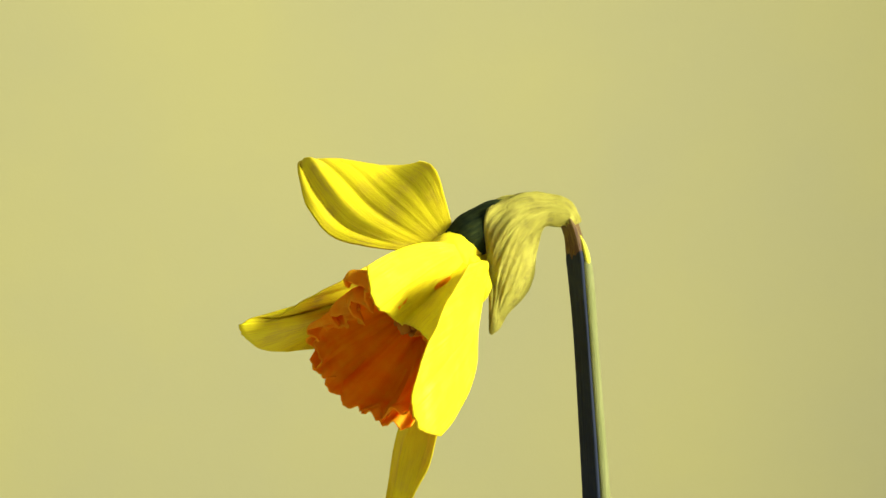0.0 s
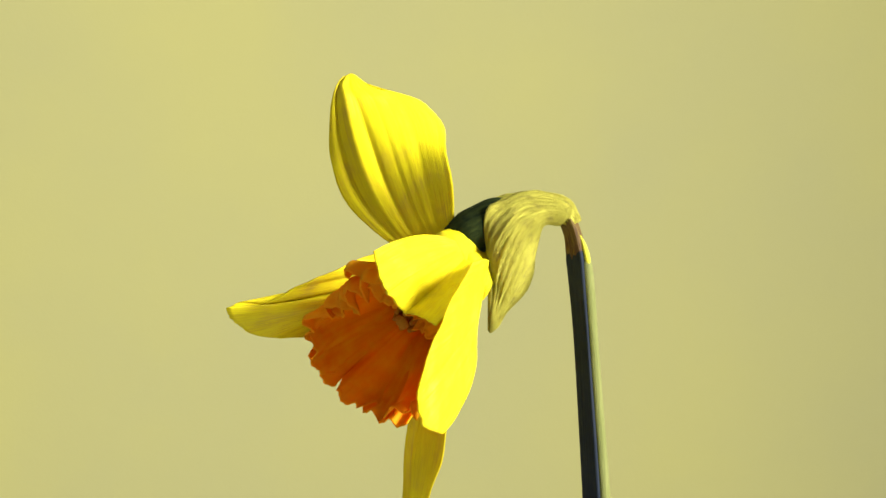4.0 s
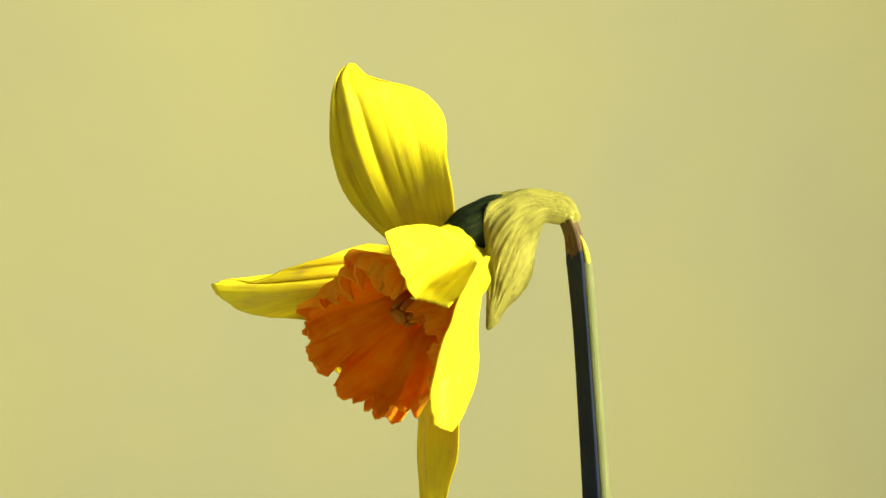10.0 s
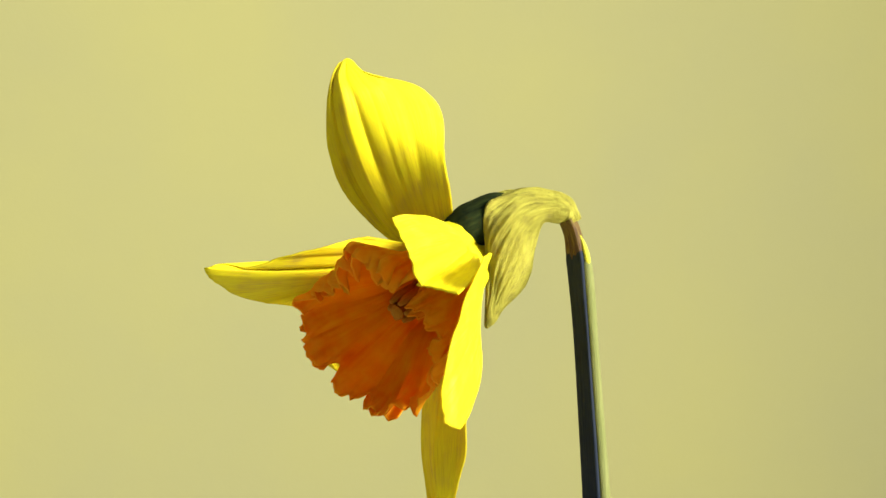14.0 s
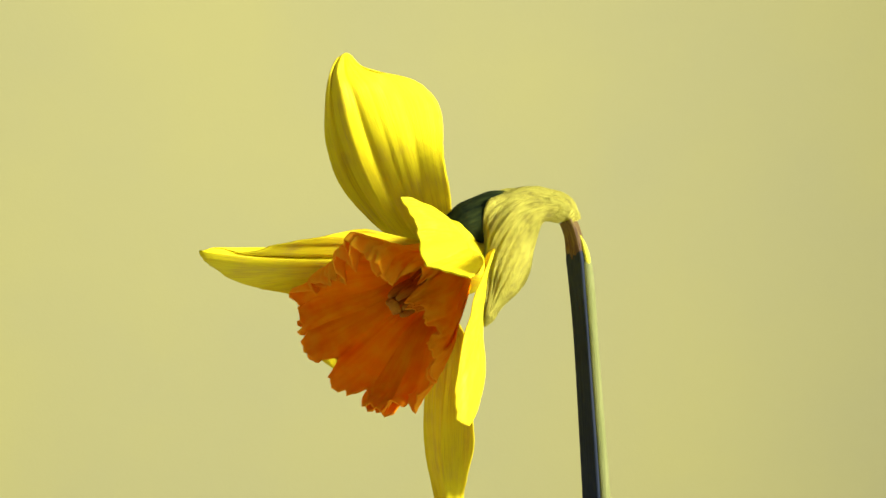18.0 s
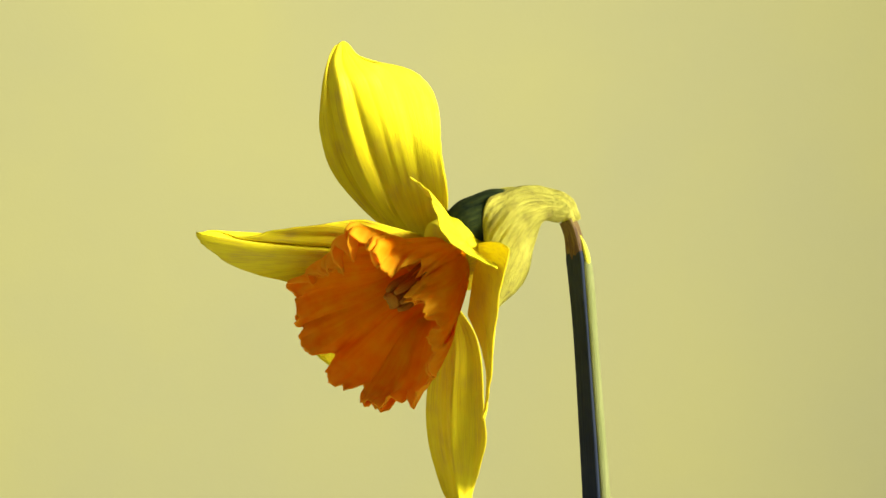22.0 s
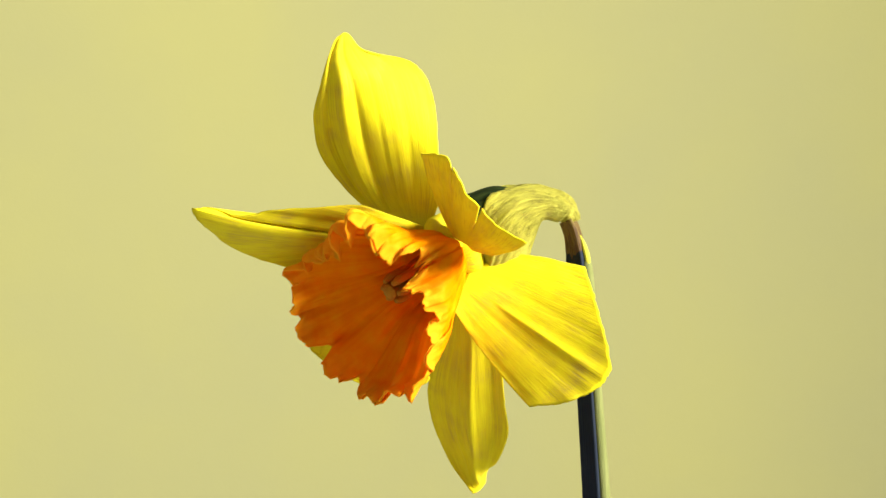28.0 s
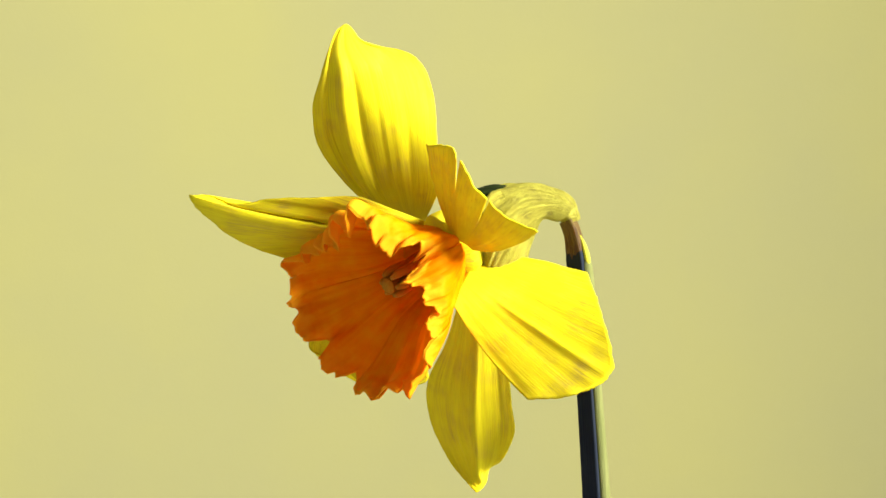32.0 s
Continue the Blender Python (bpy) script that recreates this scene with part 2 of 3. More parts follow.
KEEL = [(-1.0, -0.05), (-0.92, 0.14), (0.20, 1.10), (0.34, 1.14), (0.47, 1.0), (1.0, 0.05), (0.7, -0.6), (0.0, -0.85), (-0.7, -0.6)]


def stem_section(a):
    """A blunt keel in front, a broad flat face on one side of it and a narrow one on the other."""
    dx, dy = math.sin(a), math.cos(a)
    best = 0.8
    for (x0, y0), (x1, y1) in zip(KEEL, KEEL[1:] + KEEL[:1]):
        ex, ey = x1 - x0, y1 - y0
        det = ex * dy - ey * dx
        if abs(det) > 1e-6:
            t = (ex * y0 - ey * x0) / det
            u = (dx * y0 - dy * x0) / det
            if t > 0 and -1e-6 <= u <= 1 + 1e-6:
                best = t
    return best


STEM_LINE = [(0, 0, 0, 2.9), (1.0, 0, 60, 2.8), (1.6, 0, 120, 2.75), (1.6, 0, 170, 2.7), (0.5, 0, 195, 2.6),
             (-1.6, 0, 228, 2.3), (-2.8, 0, 243, 2.4), (-3.2, 0, 247.5, 2.55), (-3.4, 0, 249.5, 2.3)]
stem = tube("stem", STEM_LINE, STEM, daffodil, "dark blue-green ribbed stem, toned as its shaded side", stem_section, n=90, k=72, rough=0.03)

# Added along the lamp's side; its paler colour carries the lit strip.
ridge = tube("stem_lit_ridge", [(x + 0.84 * r, y - 0.62 * r, z, 0.50 * r) for x, y, z, r in STEM_LINE[:-2]] + [(-1.6, -1.2, 249.5, 0.8), (-3.2, -0.7, 252.5, 0.25)], LIT_RIDGE, stem, "pale green ridge, toned as the stem's lit side", n=80, k=20, rough=0.05)
spathe = blade("spathe", [
    ((-0.8, -0.2, 2.2), (-0.1, -2.0, -0.0), (-2.5, -0.5, -2.8)),
    ((-4.4, -0.5, 4.1), (-4.9, -3.8, 0.6), (-6.1, -1.2, -2.9)),
    ((-9.4, -0.8, 4.9), (-10.2, -6.0, -1.3), (-7.2, 1.2, -8.5)),
    ((-13.8, -1.8, 3.5), (-13.3, -6.5, -5.0), (-8.2, 4.4, -14.4)),
    ((-18.6, -4.2, 0.8), (-15.8, -3.8, -11.2), (-10.3, 5.6, -18.5)),
    ((-18.7, -3.2, -6.3), (-16.5, 0.6, -16.9), (-13.8, 5.6, -22.2)),
    ((-18.1, 1.2, -16.3), (-17.2, 3.1, -22.6), (-15.6, 5.6, -25.4)),
    ((-17.9, 5.6, -26.0), (-17.4, 5.6, -26.7), (-16.7, 5.6, -26.2))], SPATHE, daffodil, "dry papery straw-coloured spathe", ripple=0.5, wave=0.6, seed=9, thick=0.25)
neck = tube("neck", [(0.8, 0.0, -2.5, 1.9), (-0.5, 0.2, -0.5, 2.2), (-2.0, 0.5, 1.0, 2.8), (-5.6, 0.8, 1.3, 3.5), (-10.0, 1.0, 0.3, 4.5), (-15.0, 1.0, -1.5, 5.0)], SPATHE, spathe, "papery neck", rough=0.25, seed=4)
collar = tube("stem_collar", [(1.5, 0.0, -11.6, 2.36), (1.2, 0.0, -8.8, 2.36), (0.9, 0.0, -6.2, 2.2), (0.2, 0.0, -3.5, 2.0), (-0.8, 0.0, -1.2, 1.9)], COLLAR, daffodil, "withered brown top of the stem", stem_section, n=24, k=60, rough=0.08, seed=2)
collar.location = HEAD + Vector((28.25, 0, 7.625)) * MM
tube("withered_edge", [(3.9, -1.9, -11.6, 0.35), (3.5, -1.9, -9.6, 0.70), (2.9, -1.6, -7.0, 0.55), (2.0, -1.2, -4.6, 0.2)], SCAR, collar, "yellow-green edge", n=20, k=12, rough=0.15, seed=3)
ovary = tube("ovary", [(-13.1, 1.2, -0.6, 4.2), (-16.2, 1.0, -1.7, 5.2), (-20.0, 0.8, -3.5, 5.2), (-22.7, 0.8, -5.1, 5.0), (-25.7, 0.8, -7.1, 3.9)], OVARY, daffodil, "dark green ovary", n=30, rough=0.03)

throat = tube("flower_tube", [(-21.5, 0.5, -6.0, 3.4), (-24.2, -0.5, -7.6, 4.6), (-26.4, -1.5, -9.0, 5.2), (-28.6, -3.0, -10.2, 4.6)], PETAL, daffodil, "greenish yellow flower tube", n=20, rough=0.08)
top_petal = blade("petal", [
    ((-2.0, 11.4, -3.9), (1.9, 10.8, -4.7), (6.0, 7.0, -3.2)),
    ((-11.1, 10.1, 3.6), (-3.1, 5.1, 4.5), (7.0, -2.6, 5.8)),
    ((-18.6, 7.4, 13.0), (-6.3, 1.4, 14.0), (5.9, -3.4, 15.1)),
    ((-20.9, 2.1, 21.6), (-8.9, -2.9, 23.2), (5.7, -0.1, 23.3)),
    ((-20.1, -3.1, 29.3), (-11.3, -4.9, 31.1), (4.2, 2.9, 30.7)),
    ((-18.8, -4.6, 35.1), (-13.6, -4.4, 35.4), (-0.9, 0.1, 34.6)),
    ((-17.3, -4.4, 38.8), (-14.7, -4.1, 38.6), (-10.2, -3.4, 36.4)),
    ((-15.8, -3.9, 40.0), (-15.0, -3.6, 40.6), (-13.9, -3.4, 39.9))], PETAL, daffodil, seed=1, ripple=0.18,
                  creases=[(-0.45, 0.14, 0.9, 0.1, 0.98), (-0.72, 0.08, -1.5, 0.1, 0.98), (-0.20, 0.07, -0.7, 0.0, 0.98), (0.10, 0.05, -0.2, 0.0, 0.9), (0.55, 0.14, -0.3, 0.1, 0.9)])
left_petal, = fan_petal([(-0.01, -0.02, 0), (0.04, 0.97, 0.04), (-15.43, -13.53, 4.7), (-31.54, -19.72, 2.12), (-41.86, -19.76, 0.19), (-51.41, -22.95, 0.94), (-43.21, -5.65, -6.54), (-26.8, -1.61, -11.11)], (-1, 1), daffodil, PETAL, seed=2, ripple=0.25,
                        creases=[(0.26, 0.50, 3.2, 0.0, 1.06), (0.28, 0.06, 0.5, 0.1, 1.0), (-0.5, 0.15, -0.5, 0.1, 1.0), (0.66, 0.12, -0.5, 0.1, 1.0)])
bottom_petal = blade("petal", [
    ((-2.3, 1.1, -5.1), (-0.0, 0.5, -5.0), (2.2, -0.1, -5.7)),
    ((-3.8, 7.0, -16.6), (1.5, 3.0, -15.2), (8.0, -0.8, -13.2)),
    ((-6.6, 14.9, -29.8), (2.2, 5.2, -27.9), (10.6, -1.4, -26.2)),
    ((-5.1, 15.7, -40.1), (3.4, 6.5, -37.5), (11.8, -1.4, -35.0)),
    ((-1.0, 12.4, -47.6), (5.1, 7.0, -45.1), (10.0, 1.1, -42.7)),
    ((3.1, 7.0, -51.6), (5.3, 6.5, -50.5), (7.9, 6.5, -47.2)),
    ((4.7, 3.5, -52.0), (6.0, 5.5, -52.3), (7.4, 7.5, -51.1))], PETAL, daffodil, seed=3, side=-1, ripple=0.25,
                     creases=[(0.28, 0.34, 3.2, 0.04, 0.99), (0.30, 0.05, 0.4, 0.05, 0.95), (-0.35, 0.1, 0.5, 0.1, 0.9), (0.75, 0.1, -0.4, 0.1, 0.9)])
right_petal, = fan_petal([(0.37, 1.04, 1.14), (1.38, 2.3, 0.62), (14.14, -21.66, 7.31), (16.12, -30.14, -6.73), (18.85, -35.71, -20.27), (16.54, -29.49, -27.32), (13.66, -19.82, -28.83)], (-1, 1), daffodil, PETAL, spread=0.22, seed=4, ripple=0.08,
                         creases=[(0.08, 0.05, -0.7, 0.25, 1.02), (0.34, 0.25, 0.35, 0.1, 1.05), (-0.30, 0.25, 0.3, 0.1, 1.05)])
fold_petal = fan_petal([(-0.01, 1.61, 1.74), (1.81, 1.61, -0.17), (-18.51, -18.14, 5.53), (-15.17, -23.87, 0.92), (-11.22, -20.22, -4.31), (-6.33, -18.79, -9.07), (-0.57, -23.65, -15.44)], (-1, -0.35, 0.3, 1), daffodil, PETAL, spread=0.12, seed=5, ripple=0.3)
back_petal = blade("petal", [
    ((-2.1, 2.5, 0.4), (-2.8, 2.5, -2.1), (-0.9, 2.5, -4.7)),
    ((-18.8, 10.0, -7.3), (-15.0, 11.2, -12.4), (-6.0, 8.8, -14.9)),
    ((-28.5, 12.5, -15.0), (-20.2, 13.8, -20.2), (-5.1, 10.0, -25.2)),
    ((-32.2, 12.5, -21.5), (-21.5, 13.8, -27.3), (-5.3, 10.0, -29.5)),
    ((-28.5, 12.5, -24.5), (-20.1, 13.1, -30.5), (-9.8, 10.6, -31.0))], PETAL, daffodil, seed=6)

# ---- the trumpet: a short tube and six lobes that lean out of it, each overlapping the next ----
AX = Vector((-0.678, -0.621, -0.393))
E1 = (Vector((0, 0, 1)) - AX * AX.z).normalized()
E2 = AX.cross(E1)
LONG = 29.0
# the rim: degrees round the axis, radius and height
RIM = [(10, 18.0, 27.8), (30, 16.8, 28.0), (48, 19.0, 28.6), (68, 22.2, 29.0), (93, 24.2, 29.0), (114, 25.2, 29.0), (139, 23.6, 29.0),
       (162, 23.6, 29.0), (184, 21.0, 28.4), (202, 21.4, 27.4), (218, 17.6, 25.6), (241, 16.2, 23.8), (264, 14.2, 22.2), (283, 9.0, 21.8),
       (298, 11.5, 15.5), (318, 13.8, 23.2), (332, 18.8, 26.0), (347, 20.4, 27.4)]
RIM_DEG = [d - 360 for d, _, _ in RIM[-3:]] + [d for d, _, _ in RIM] + [d + 360 for d, _, _ in RIM[:3]]
RIM_AT = [(r, h) for _, r, h in RIM[-3:] + RIM + RIM[:3]]
RIM_CURVE = [pchip(RIM_DEG, RIM_AT, d) for d in range(362)]
# clefts between the teeth: degrees, width, depth
CLEFTS = [(20, 4, 2.2), (41, 4, 2.6), (57, 3, 1.6), (78, 3.5, 3.4), (97, 3.0, 3.0), (119, 4.0, 6.5), (146, 4.0, 3.6), (166, 3, 1.3), (185, 5, 3.4),
          (212, 4, 2.6), (230, 4, 2.4), (252, 4, 2.4), (272, 4, 1.8), (308, 5, 2.0), (340, 5, 2.6), (357, 4, 2.0)]


def bump_at(a, centre, wide):
    d = (a - radians(centre) + math.pi) % (2 * math.pi) - math.pi
    return math.exp(-(d / radians(wide)) ** 2)


def cup(a, s):
    """A place on the trumpet's wall: pleats along it, and a rim that flares in uneven ruffles and teeth."""
    d = math.degrees(a) % 360
    k = int(d)
    top_r, top_h = RIM_CURVE[k] + (RIM_CURVE[k + 1] - RIM_CURVE[k]) * (d - k)
    c = (math.cos(a), math.sin(a))
    k = min(1.0, max(0.0, (s - 0.45) / 0.55))
    k = k * k * (3 - 2 * k)
    body = 4.4 + 13.4 * s ** 0.85
    rim = max(0.0, (s - 0.6) / 0.4) ** 2
    upper = max(bump_at(a, 15, 55), bump_at(a, 325, 30))
    near = bump_at(a, 285, 55)
    pleat = noise.noise((c[0] * 4.5, c[1] * 4.5, s * 0.5)) * 1.3 + noise.noise((c[0] * 11, c[1] * 11, s * 0.8 + 4)) * 0.5
    ruf = noise.noise((c[0] * 6, c[1] * 6, 9 + s)) * (2.2 + 2.4 * upper + 1.5 * near) + noise.noise((c[0] * 14, c[1] * 14, 5 + s * 2)) * (1.3 + 1.4 * upper + 1.6 * near)
    crumple = noise.noise((c[0] * 22, c[1] * 22, s * 9)) * (0.5 + 1.0 * near + 0.6 * upper) + noise.noise((c[0] * 9, c[1] * 9, s * 7 + 3)) * 2.2 * near
    cleft = sum(deep * bump_at(a, at, wide) for at, wide, deep in CLEFTS)
    teeth = noise.noise((c[0] * 24, c[1] * 24, 2)) * 1.1 + noise.noise((c[0] * 50, c[1] * 50, 8)) * 0.5
    curl = upper * 2.6 * max(0.0, (s - 0.88) / 0.12) ** 2
    rr = body * (1 - k) + top_r * k + pleat * min(1, s * 2) * (1 - 0.4 * rim) + rim * (ruf + crumple) - curl
    hh = top_h * s ** 1.05 + rim * (teeth + 0.6) - cleft * max(0.0, (s - 0.55) / 0.45) ** 1.5
    return AX * hh + (E1 * c[0] + E2 * c[1]) * rr


tube_v, tube_u, tube_f = [], [], []
for i in range(21):
    for j in range(120):
        a = 2 * math.pi * j / 120
        q = cup(a, i / 80)
        tube_v.append(tuple((q - (E1 * math.cos(a) + E2 * math.sin(a)) * 0.5) * MM))
        tube_u.append((a / math.pi, i / 80))
        if i < 20:
            k = (j + 1) % 120
            tube_f.append((i * 120 + j, i * 120 + k, (i + 1) * 120 + k, (i + 1) * 120 + j))
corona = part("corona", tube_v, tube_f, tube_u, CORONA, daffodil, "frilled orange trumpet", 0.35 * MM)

tube("petal_base", [tuple(AX * h) + (r,) for h, r in ((-9.0, 3.2), (-5.5, 5.4), (-2.5, 7.4), (0.0, 7.8), (2.5, 5.0))], PETAL, corona, "yellow base where the petals meet", n=24, k=36, rough=0.06, seed=6)

lobes = []
for n in range(6):
    mid_a = radians(60 * n + 10)
    pivot = AX * (0.14 * LONG) + (E1 * math.cos(mid_a) + E2 * math.sin(mid_a)) * 7.6
    verts, uvs, faces = [], [], []
    for i in range(73):
        s = 0.1 + 0.9 * i / 72
        for j in range(61):
            f = j / 30 - 1
            a = mid_a + radians(41) * f
            out = E1 * math.cos(a) + E2 * math.sin(a)
            edge = max(0.0, abs(f) - 0.72) / 0.28
            q = cup(a, s) + out * (0.25 * f) - AX * (0.8 * edge * edge * s ** 6)
            verts.append(tuple((q - pivot) * MM))
            uvs.append((a / math.pi, s))
    for i in range(72):
        for j in range(60):
            k = i * 61 + j
            faces.append((k, k + 1, k + 62, k + 61))
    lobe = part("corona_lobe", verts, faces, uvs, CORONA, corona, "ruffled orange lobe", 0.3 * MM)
    lobes.append((lobe, pivot, (E2 * math.cos(mid_a) - E1 * math.sin(mid_a)).normalized()))

for n in range(6):
    a = n * math.pi / 3 + 0.3
    side = E1 * math.cos(a) + E2 * math.sin(a)
    line = [tuple(AX * LONG * f + side * w) + (g,) for f, w, g in
            ((0.05, 3.0, 0.4), (0.3, 3.0, 0.4), (0.42, 2.6, 0.5), (0.46, 2.4, 0.9), (0.60, 2.6, 1.0), (0.68, 2.4, 0.5))]
    tube("stamen", line, STAMEN, corona, "ochre stamen", n=24, k=10, rough=0.1, seed=n)
style = [tuple(AX * LONG * f) + (g,) for f, g in ((0.05, 0.8), (0.4, 0.8), (0.64, 0.9), (0.68, 1.8), (0.71, 1.2))]
tube("pistil", style, STAMEN, corona, "pale pistil", n=24, k=12)


def motions():
    keyed(top_petal, [
        (0, -73.1, -20.4, 0.0, -6.0, 0.4, 11.7), (1, -66.9, -16.6, -1.0, -5.7, 0.4, 12.1), (1.5, -56.0, -11.8, -3.0, -5.0, 0.3, 10.8),
        (2, -48.0, -7.6, -4.5, -4.4, 0.2, 9.7), (2.5, -43.5, -6.0, -4.8, -4.3, 0.1, 8.7), (6, -33.3, -3.3, -5.3, -4.2, -0.1, 6.7),
        (9, -26.0, -3.3, -6.2, -4.1, 0.0, 5.3), (14, -16.4, -3.4, -6.5, -4.5, 0.0, 4.2), (21, -9.0, -2.3, -1.5, -5.4, 0.0, 5.5),
        (25, 5.5, -0.7, 6.8, -6.9, -0.3, 6.2), (32, 8.1, 0.9, 11.6, -8.2, -0.5, 8.8)])
    keyed(left_petal, [
        (0, -3.59, -17.36, 15.29, -2.39, 20.19, -4.36), (3, -3.74, -14.63, 12.54, -2.2, 18.56, -3.63), (6, -3.89, -12.08, 9.74, -2.03, 16.94, -2.9),
        (9, -3.08, -9.29, 6.98, -1.8, 15.42, -2.16), (12, -1.76, -6.34, 4.46, -1.61, 13.86, -1.45), (15.5, -0.8, -3.02, 2.3, -1.58, 11.89, -0.74),
        (19, -0.63, -0.12, 0.31, -1.53, 9.95, 0.03), (22, -1.64, 1.83, -1.43, -1.38, 8.42, 0.88), (25, -3.24, 3.37, -3.25, -1.27, 7, 1.75),
        (28.5, -5.08, 4.7, -6.36, -1.09, 5.65, 2.66), (32, -6.85, 6.02, -10.24, -0.94, 4.32, 3.54)])
    keyed(bottom_petal, [
        (0, -0.2, 23.9, -26.5, 1.5, -1.3, -11.6), (6, -1.0, 14.5, -26.0, 0.0, -1.0, -9.8), (12, 0.5, 10.8, -24.0, 0.3, -0.4, -9.4),
        (19, -1.8, 6.0, -20.0, 0.2, 0.1, -7.2), (21.5, 0.0, 5.4, -17.0, 1.0, 0.2, -6.5), (23, 6.0, 4.2, -9.0, 2.2, 0.4, -6.7),
        (25, 12.5, 3.3, -4.5, 3.2, 0.6, -6.9), (32, 18.3, 2.0, 5.9, 6.0, 0.6, -7.6)])
    keyed(right_petal, [
        (0, -4.78, 10.02, -43.7, 8.59, -6.38, -11.58), (3, -5.49, 10.16, -42.07, 8.43, -6.39, -11.43), (6, -5.86, 10.23, -40.36, 8.29, -6.44, -11.21),
        (9, -5.54, 9.52, -38.69, 8.28, -6.5, -10.8), (12, -4.99, 8.45, -37.03, 8.41, -6.53, -10.28), (15.5, -4.93, 7.85, -34.69, 8.53, -6.17, -9.68),
        (19, -4.5, 7.18, -31.62, 8.56, -5.77, -8.84), (21.6, -2.3, 6.26, -26.86, 7.36, -3.45, -7.23), (22.1, -2.1, 9.45, -18.06, 6.16, -2.91, -6.71),
        (22.3, -4.03, 10.62, -12.47, 4.8, -2.6, -6.91), (22.4, -4.75, 4.06, 0.25, 4.35, -2.54, -7.99), (22.6, -5.17, 4.67, 4.74, 4.44, -2.44, -7.88),
        (23, -8.81, 10.39, 14.7, 4.66, -2.27, -7.54), (24, -14.37, 17.73, 24.34, 4.83, -2.12, -7.36), (25, -17.44, 21.68, 29.23, 4.93, -2.13, -7.18),
        (26.5, -20.63, 25.44, 33.29, 4.87, -2.23, -6.79), (28, -23.44, 28.65, 36.15, 4.8, -2.3, -6.44), (30, -25.9, 31.72, 38.78, 4.83, -2.2, -6.07),
        (32, -27.87, 34.29, 40.71, 4.92, -2, -5.78)])
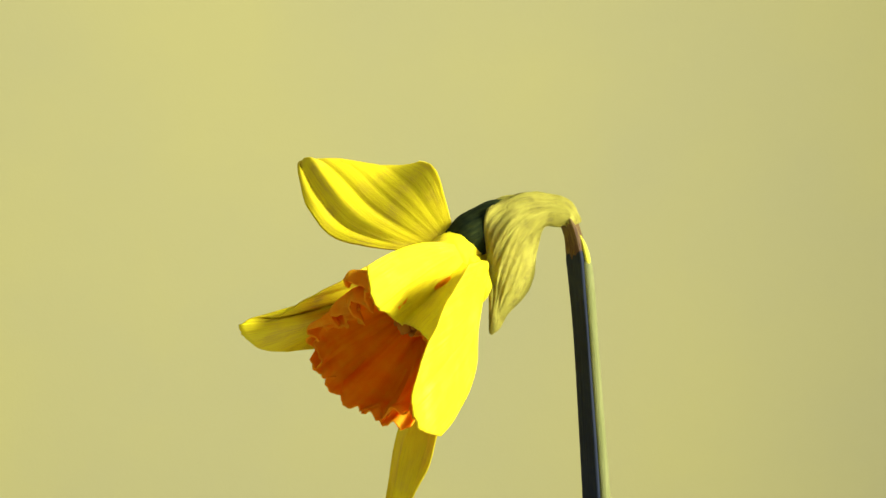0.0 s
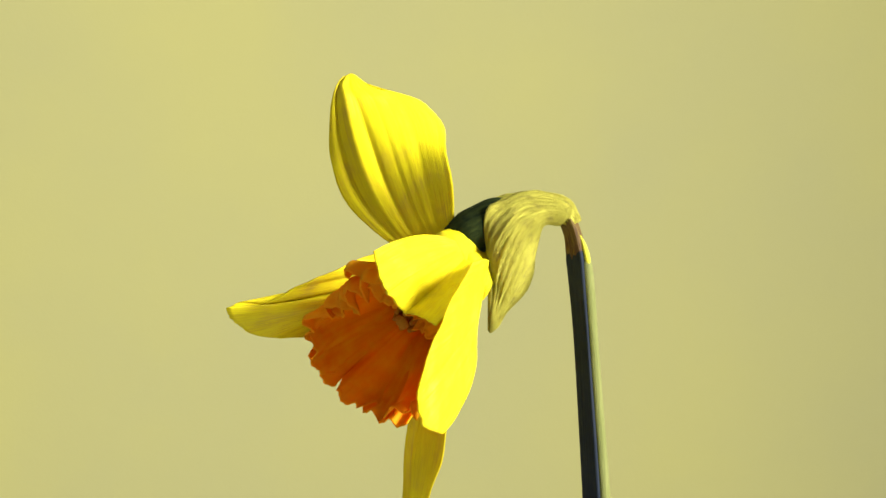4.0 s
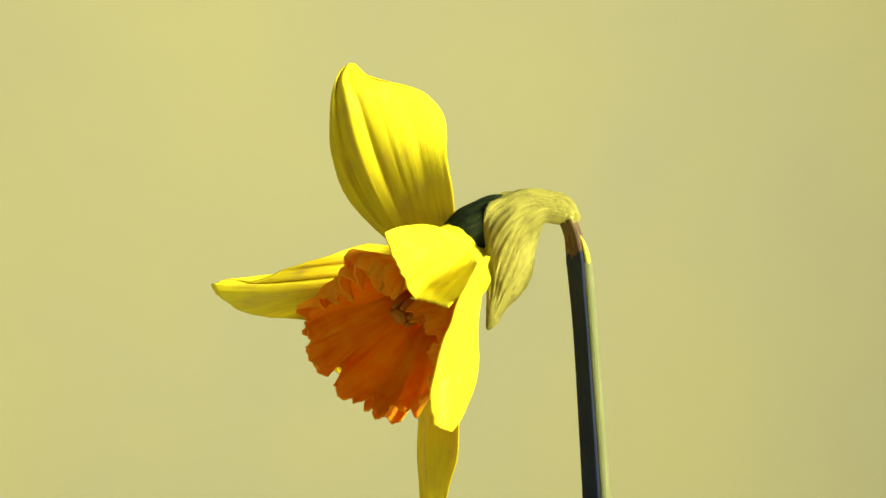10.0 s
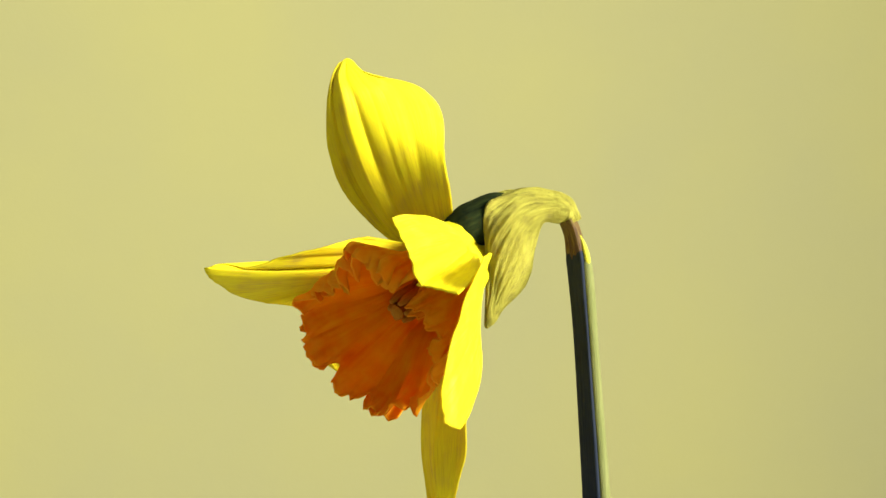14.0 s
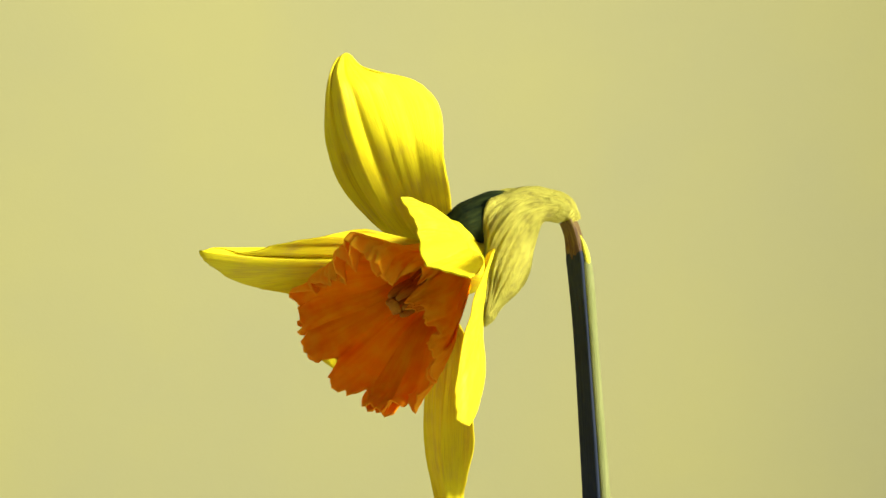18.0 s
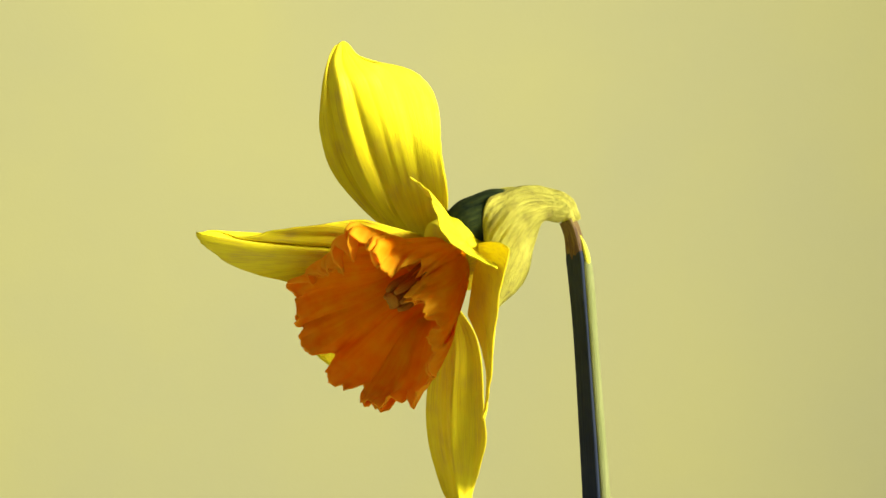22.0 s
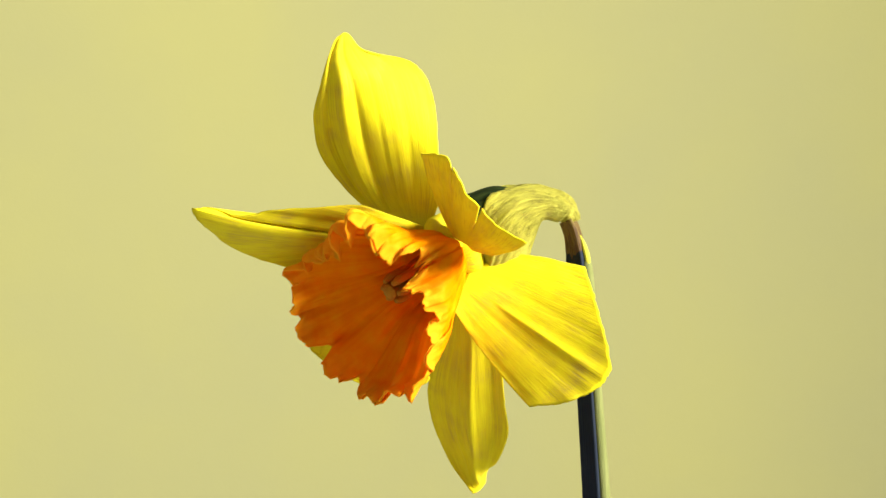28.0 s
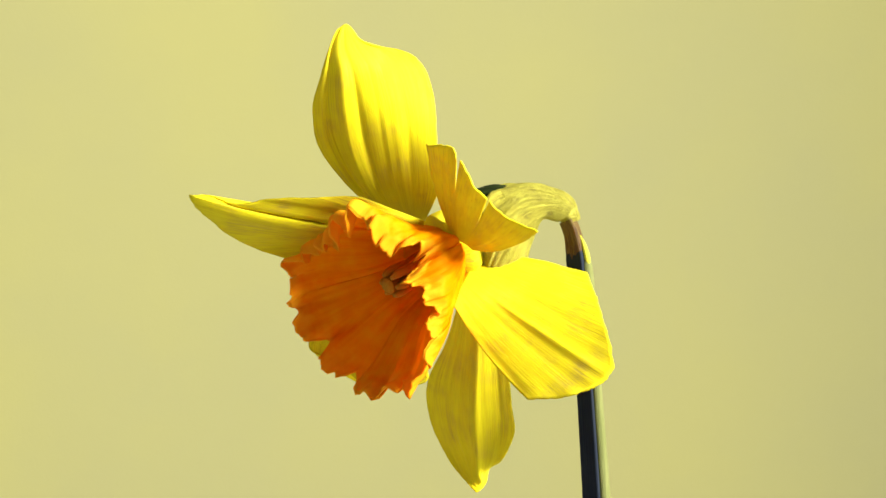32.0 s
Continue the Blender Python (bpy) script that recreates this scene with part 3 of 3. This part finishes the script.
    keyed_strips(fold_petal, [
        (0, 34.46, 11.14, -5.57, 4.01, -11.93, -1.97), (3, 26.97, 10.2, -2.99, 4.21, -13.91, -1.39), (6, 21.3, 10.6, -0.03, 4.26, -13.8, -0.82),
        (9, 16.39, 9.79, 2.08, 4.59, -13.61, -0.29), (12, 11.66, 9.37, 4.04, 4.97, -13.36, 0.27), (15.5, 4.74, 11, 6.31, 5.22, -11.01, 0.86),
        (17.5, -0.27, 12.09, 7.75, 5.28, -9.72, 1.1), (19, -4.59, 12.5, 9.33, 5.21, -8.72, 1.24), (20.5, -9.94, 12.03, 12.16, 4.88, -7.78, 1.32),
        (22, -16.46, 10.4, 15.75, 4.52, -7.23, 1.3), (23.5, -25.27, 5.98, 20.58, 4.21, -7.18, 1.28), (25, -32.34, 2.86, 24.72, 4.02, -7.16, 1.3),
        (26.5, -34.89, 5.12, 25.43, 4.02, -7.16, 1.26), (28, -36.55, 7.75, 25.67, 3.97, -7.11, 1.24), (30, -38.76, 10.01, 26.44, 3.86, -7.03, 1.24),
        (32, -40.98, 11.92, 27.21, 3.75, -6.95, 1.24)], [
        (0, 38.06, 16.05, -4.31, 3.84, -11.97, -1.88), (3, 32.85, 19.03, -1.14, 4.01, -13.87, -1.34), (6, 27.7, 21.14, 1.6, 4.1, -13.71, -0.82),
        (9, 23.33, 22.24, 3.79, 4.38, -13.48, -0.33), (12, 18.65, 22.99, 5.55, 4.71, -13.2, 0.19), (15.5, 11.45, 24.76, 6.74, 4.96, -10.91, 0.83),
        (17.5, 5.81, 24.85, 7.36, 5.03, -9.66, 1.13), (19, 0.4, 23.41, 8.37, 5, -8.71, 1.3), (20.5, -8.38, 16.01, 11.22, 4.84, -7.86, 1.42),
        (22, -17.95, 6.76, 15.66, 4.67, -7.31, 1.47), (23.5, -27.43, 0.47, 21.17, 4.35, -7.24, 1.45), (25, -34.8, -4.54, 26.3, 4.15, -7.17, 1.48),
        (26.5, -38.49, -8.62, 29.17, 4.25, -7.01, 1.53), (28, -40.96, -11.54, 31.57, 4.28, -6.81, 1.58), (30, -43.32, -13.57, 34.43, 4.23, -6.56, 1.59),
        (32, -45.39, -14.94, 37.15, 4.17, -6.32, 1.56)], [
        (0, -3.19, -34.38, -37.75, 3.78, -10.72, -2.69), (3, -7.42, -35.33, -33.52, 3.91, -12.78, -2.31), (6, -10.71, -35.62, -29.21, 3.98, -12.82, -1.91),
        (9, -12.72, -35.42, -25.58, 4.26, -12.77, -1.44), (12, -14.21, -33.66, -21.09, 4.58, -12.64, -0.89), (15.5, -17.35, -28.49, -13.37, 4.69, -10.43, -0.18),
        (17.5, -19.4, -24.14, -7.86, 4.66, -9.26, 0.23), (19, -20.47, -19.59, -2.81, 4.6, -8.42, 0.54), (20.5, -20.66, -12.94, 5.03, 4.54, -7.73, 0.94),
        (22, -21.59, -4.73, 14.12, 4.51, -7.29, 1.37), (23.5, -24.99, 5.02, 22.74, 4.3, -7.23, 1.72), (25, -29.09, 11.65, 28.87, 4.18, -7.07, 1.99),
        (26.5, -32.05, 12.55, 31.73, 4.28, -6.86, 2.12), (28, -34.65, 11.81, 33.9, 4.29, -6.62, 2.2), (30, -37.57, 10.49, 36.35, 4.24, -6.35, 2.2),
        (32, -40.36, 8.71, 38.66, 4.16, -6.09, 2.12)])
    keyed(corona, [
        (0, 4.9, -7.0, 2.7, 3.21, 1.17, -6.42), (6, 4.5, -5.6, 1.0, 3.34, 1.18, -5.35), (13, 4.2, -4.6, 0.1, 2.85, 1.19, -4.17),
        (21, 2.5, -2.8, 0.1, 2.24, 1.22, -2.48), (28, 1.2, -1.2, -0.1, 1.77, 1.27, -0.93), (32, 0.0, 0.0, 0.0, 1.62, 1.30, -0.20)])
    for lobe, pivot, axis in lobes:
        walk(lobe, [(t, Matrix.Translation(pivot * MM) @ Matrix.Rotation(radians(-a), 4, axis)) for t, a in [(0, 14.0), (6, 10.0), (13, 6.5), (21, 3.4), (28, 1.2), (32, -0.0)]])
    keyed(back_petal, [(0, 10, 0, 0, 3.2, 1.2, -5.5), (13, 6, 0, 0, 2.6, 1.2, -3.0), (32, 0, 0, 0, 1.6, 1.2, -0.2)])
    keyed(spathe, [(0, 0, 0, 0, 28.25, 0, 7.6), (21, 0, 4.0, 0, 28.2, 0, 8.4), (32, 0, 8.0, 0, 28.2, 0, 8.4)])
    for ob in (ovary, throat):
        keyed(ob, [(0, 0, 0, 0, 28.25, 0, 7.6), (21, 0, 6.0, 0, 28.2, 0, 8.2), (32, 0, 9.0, 0, 28.2, 0, 8.4)])


motions()
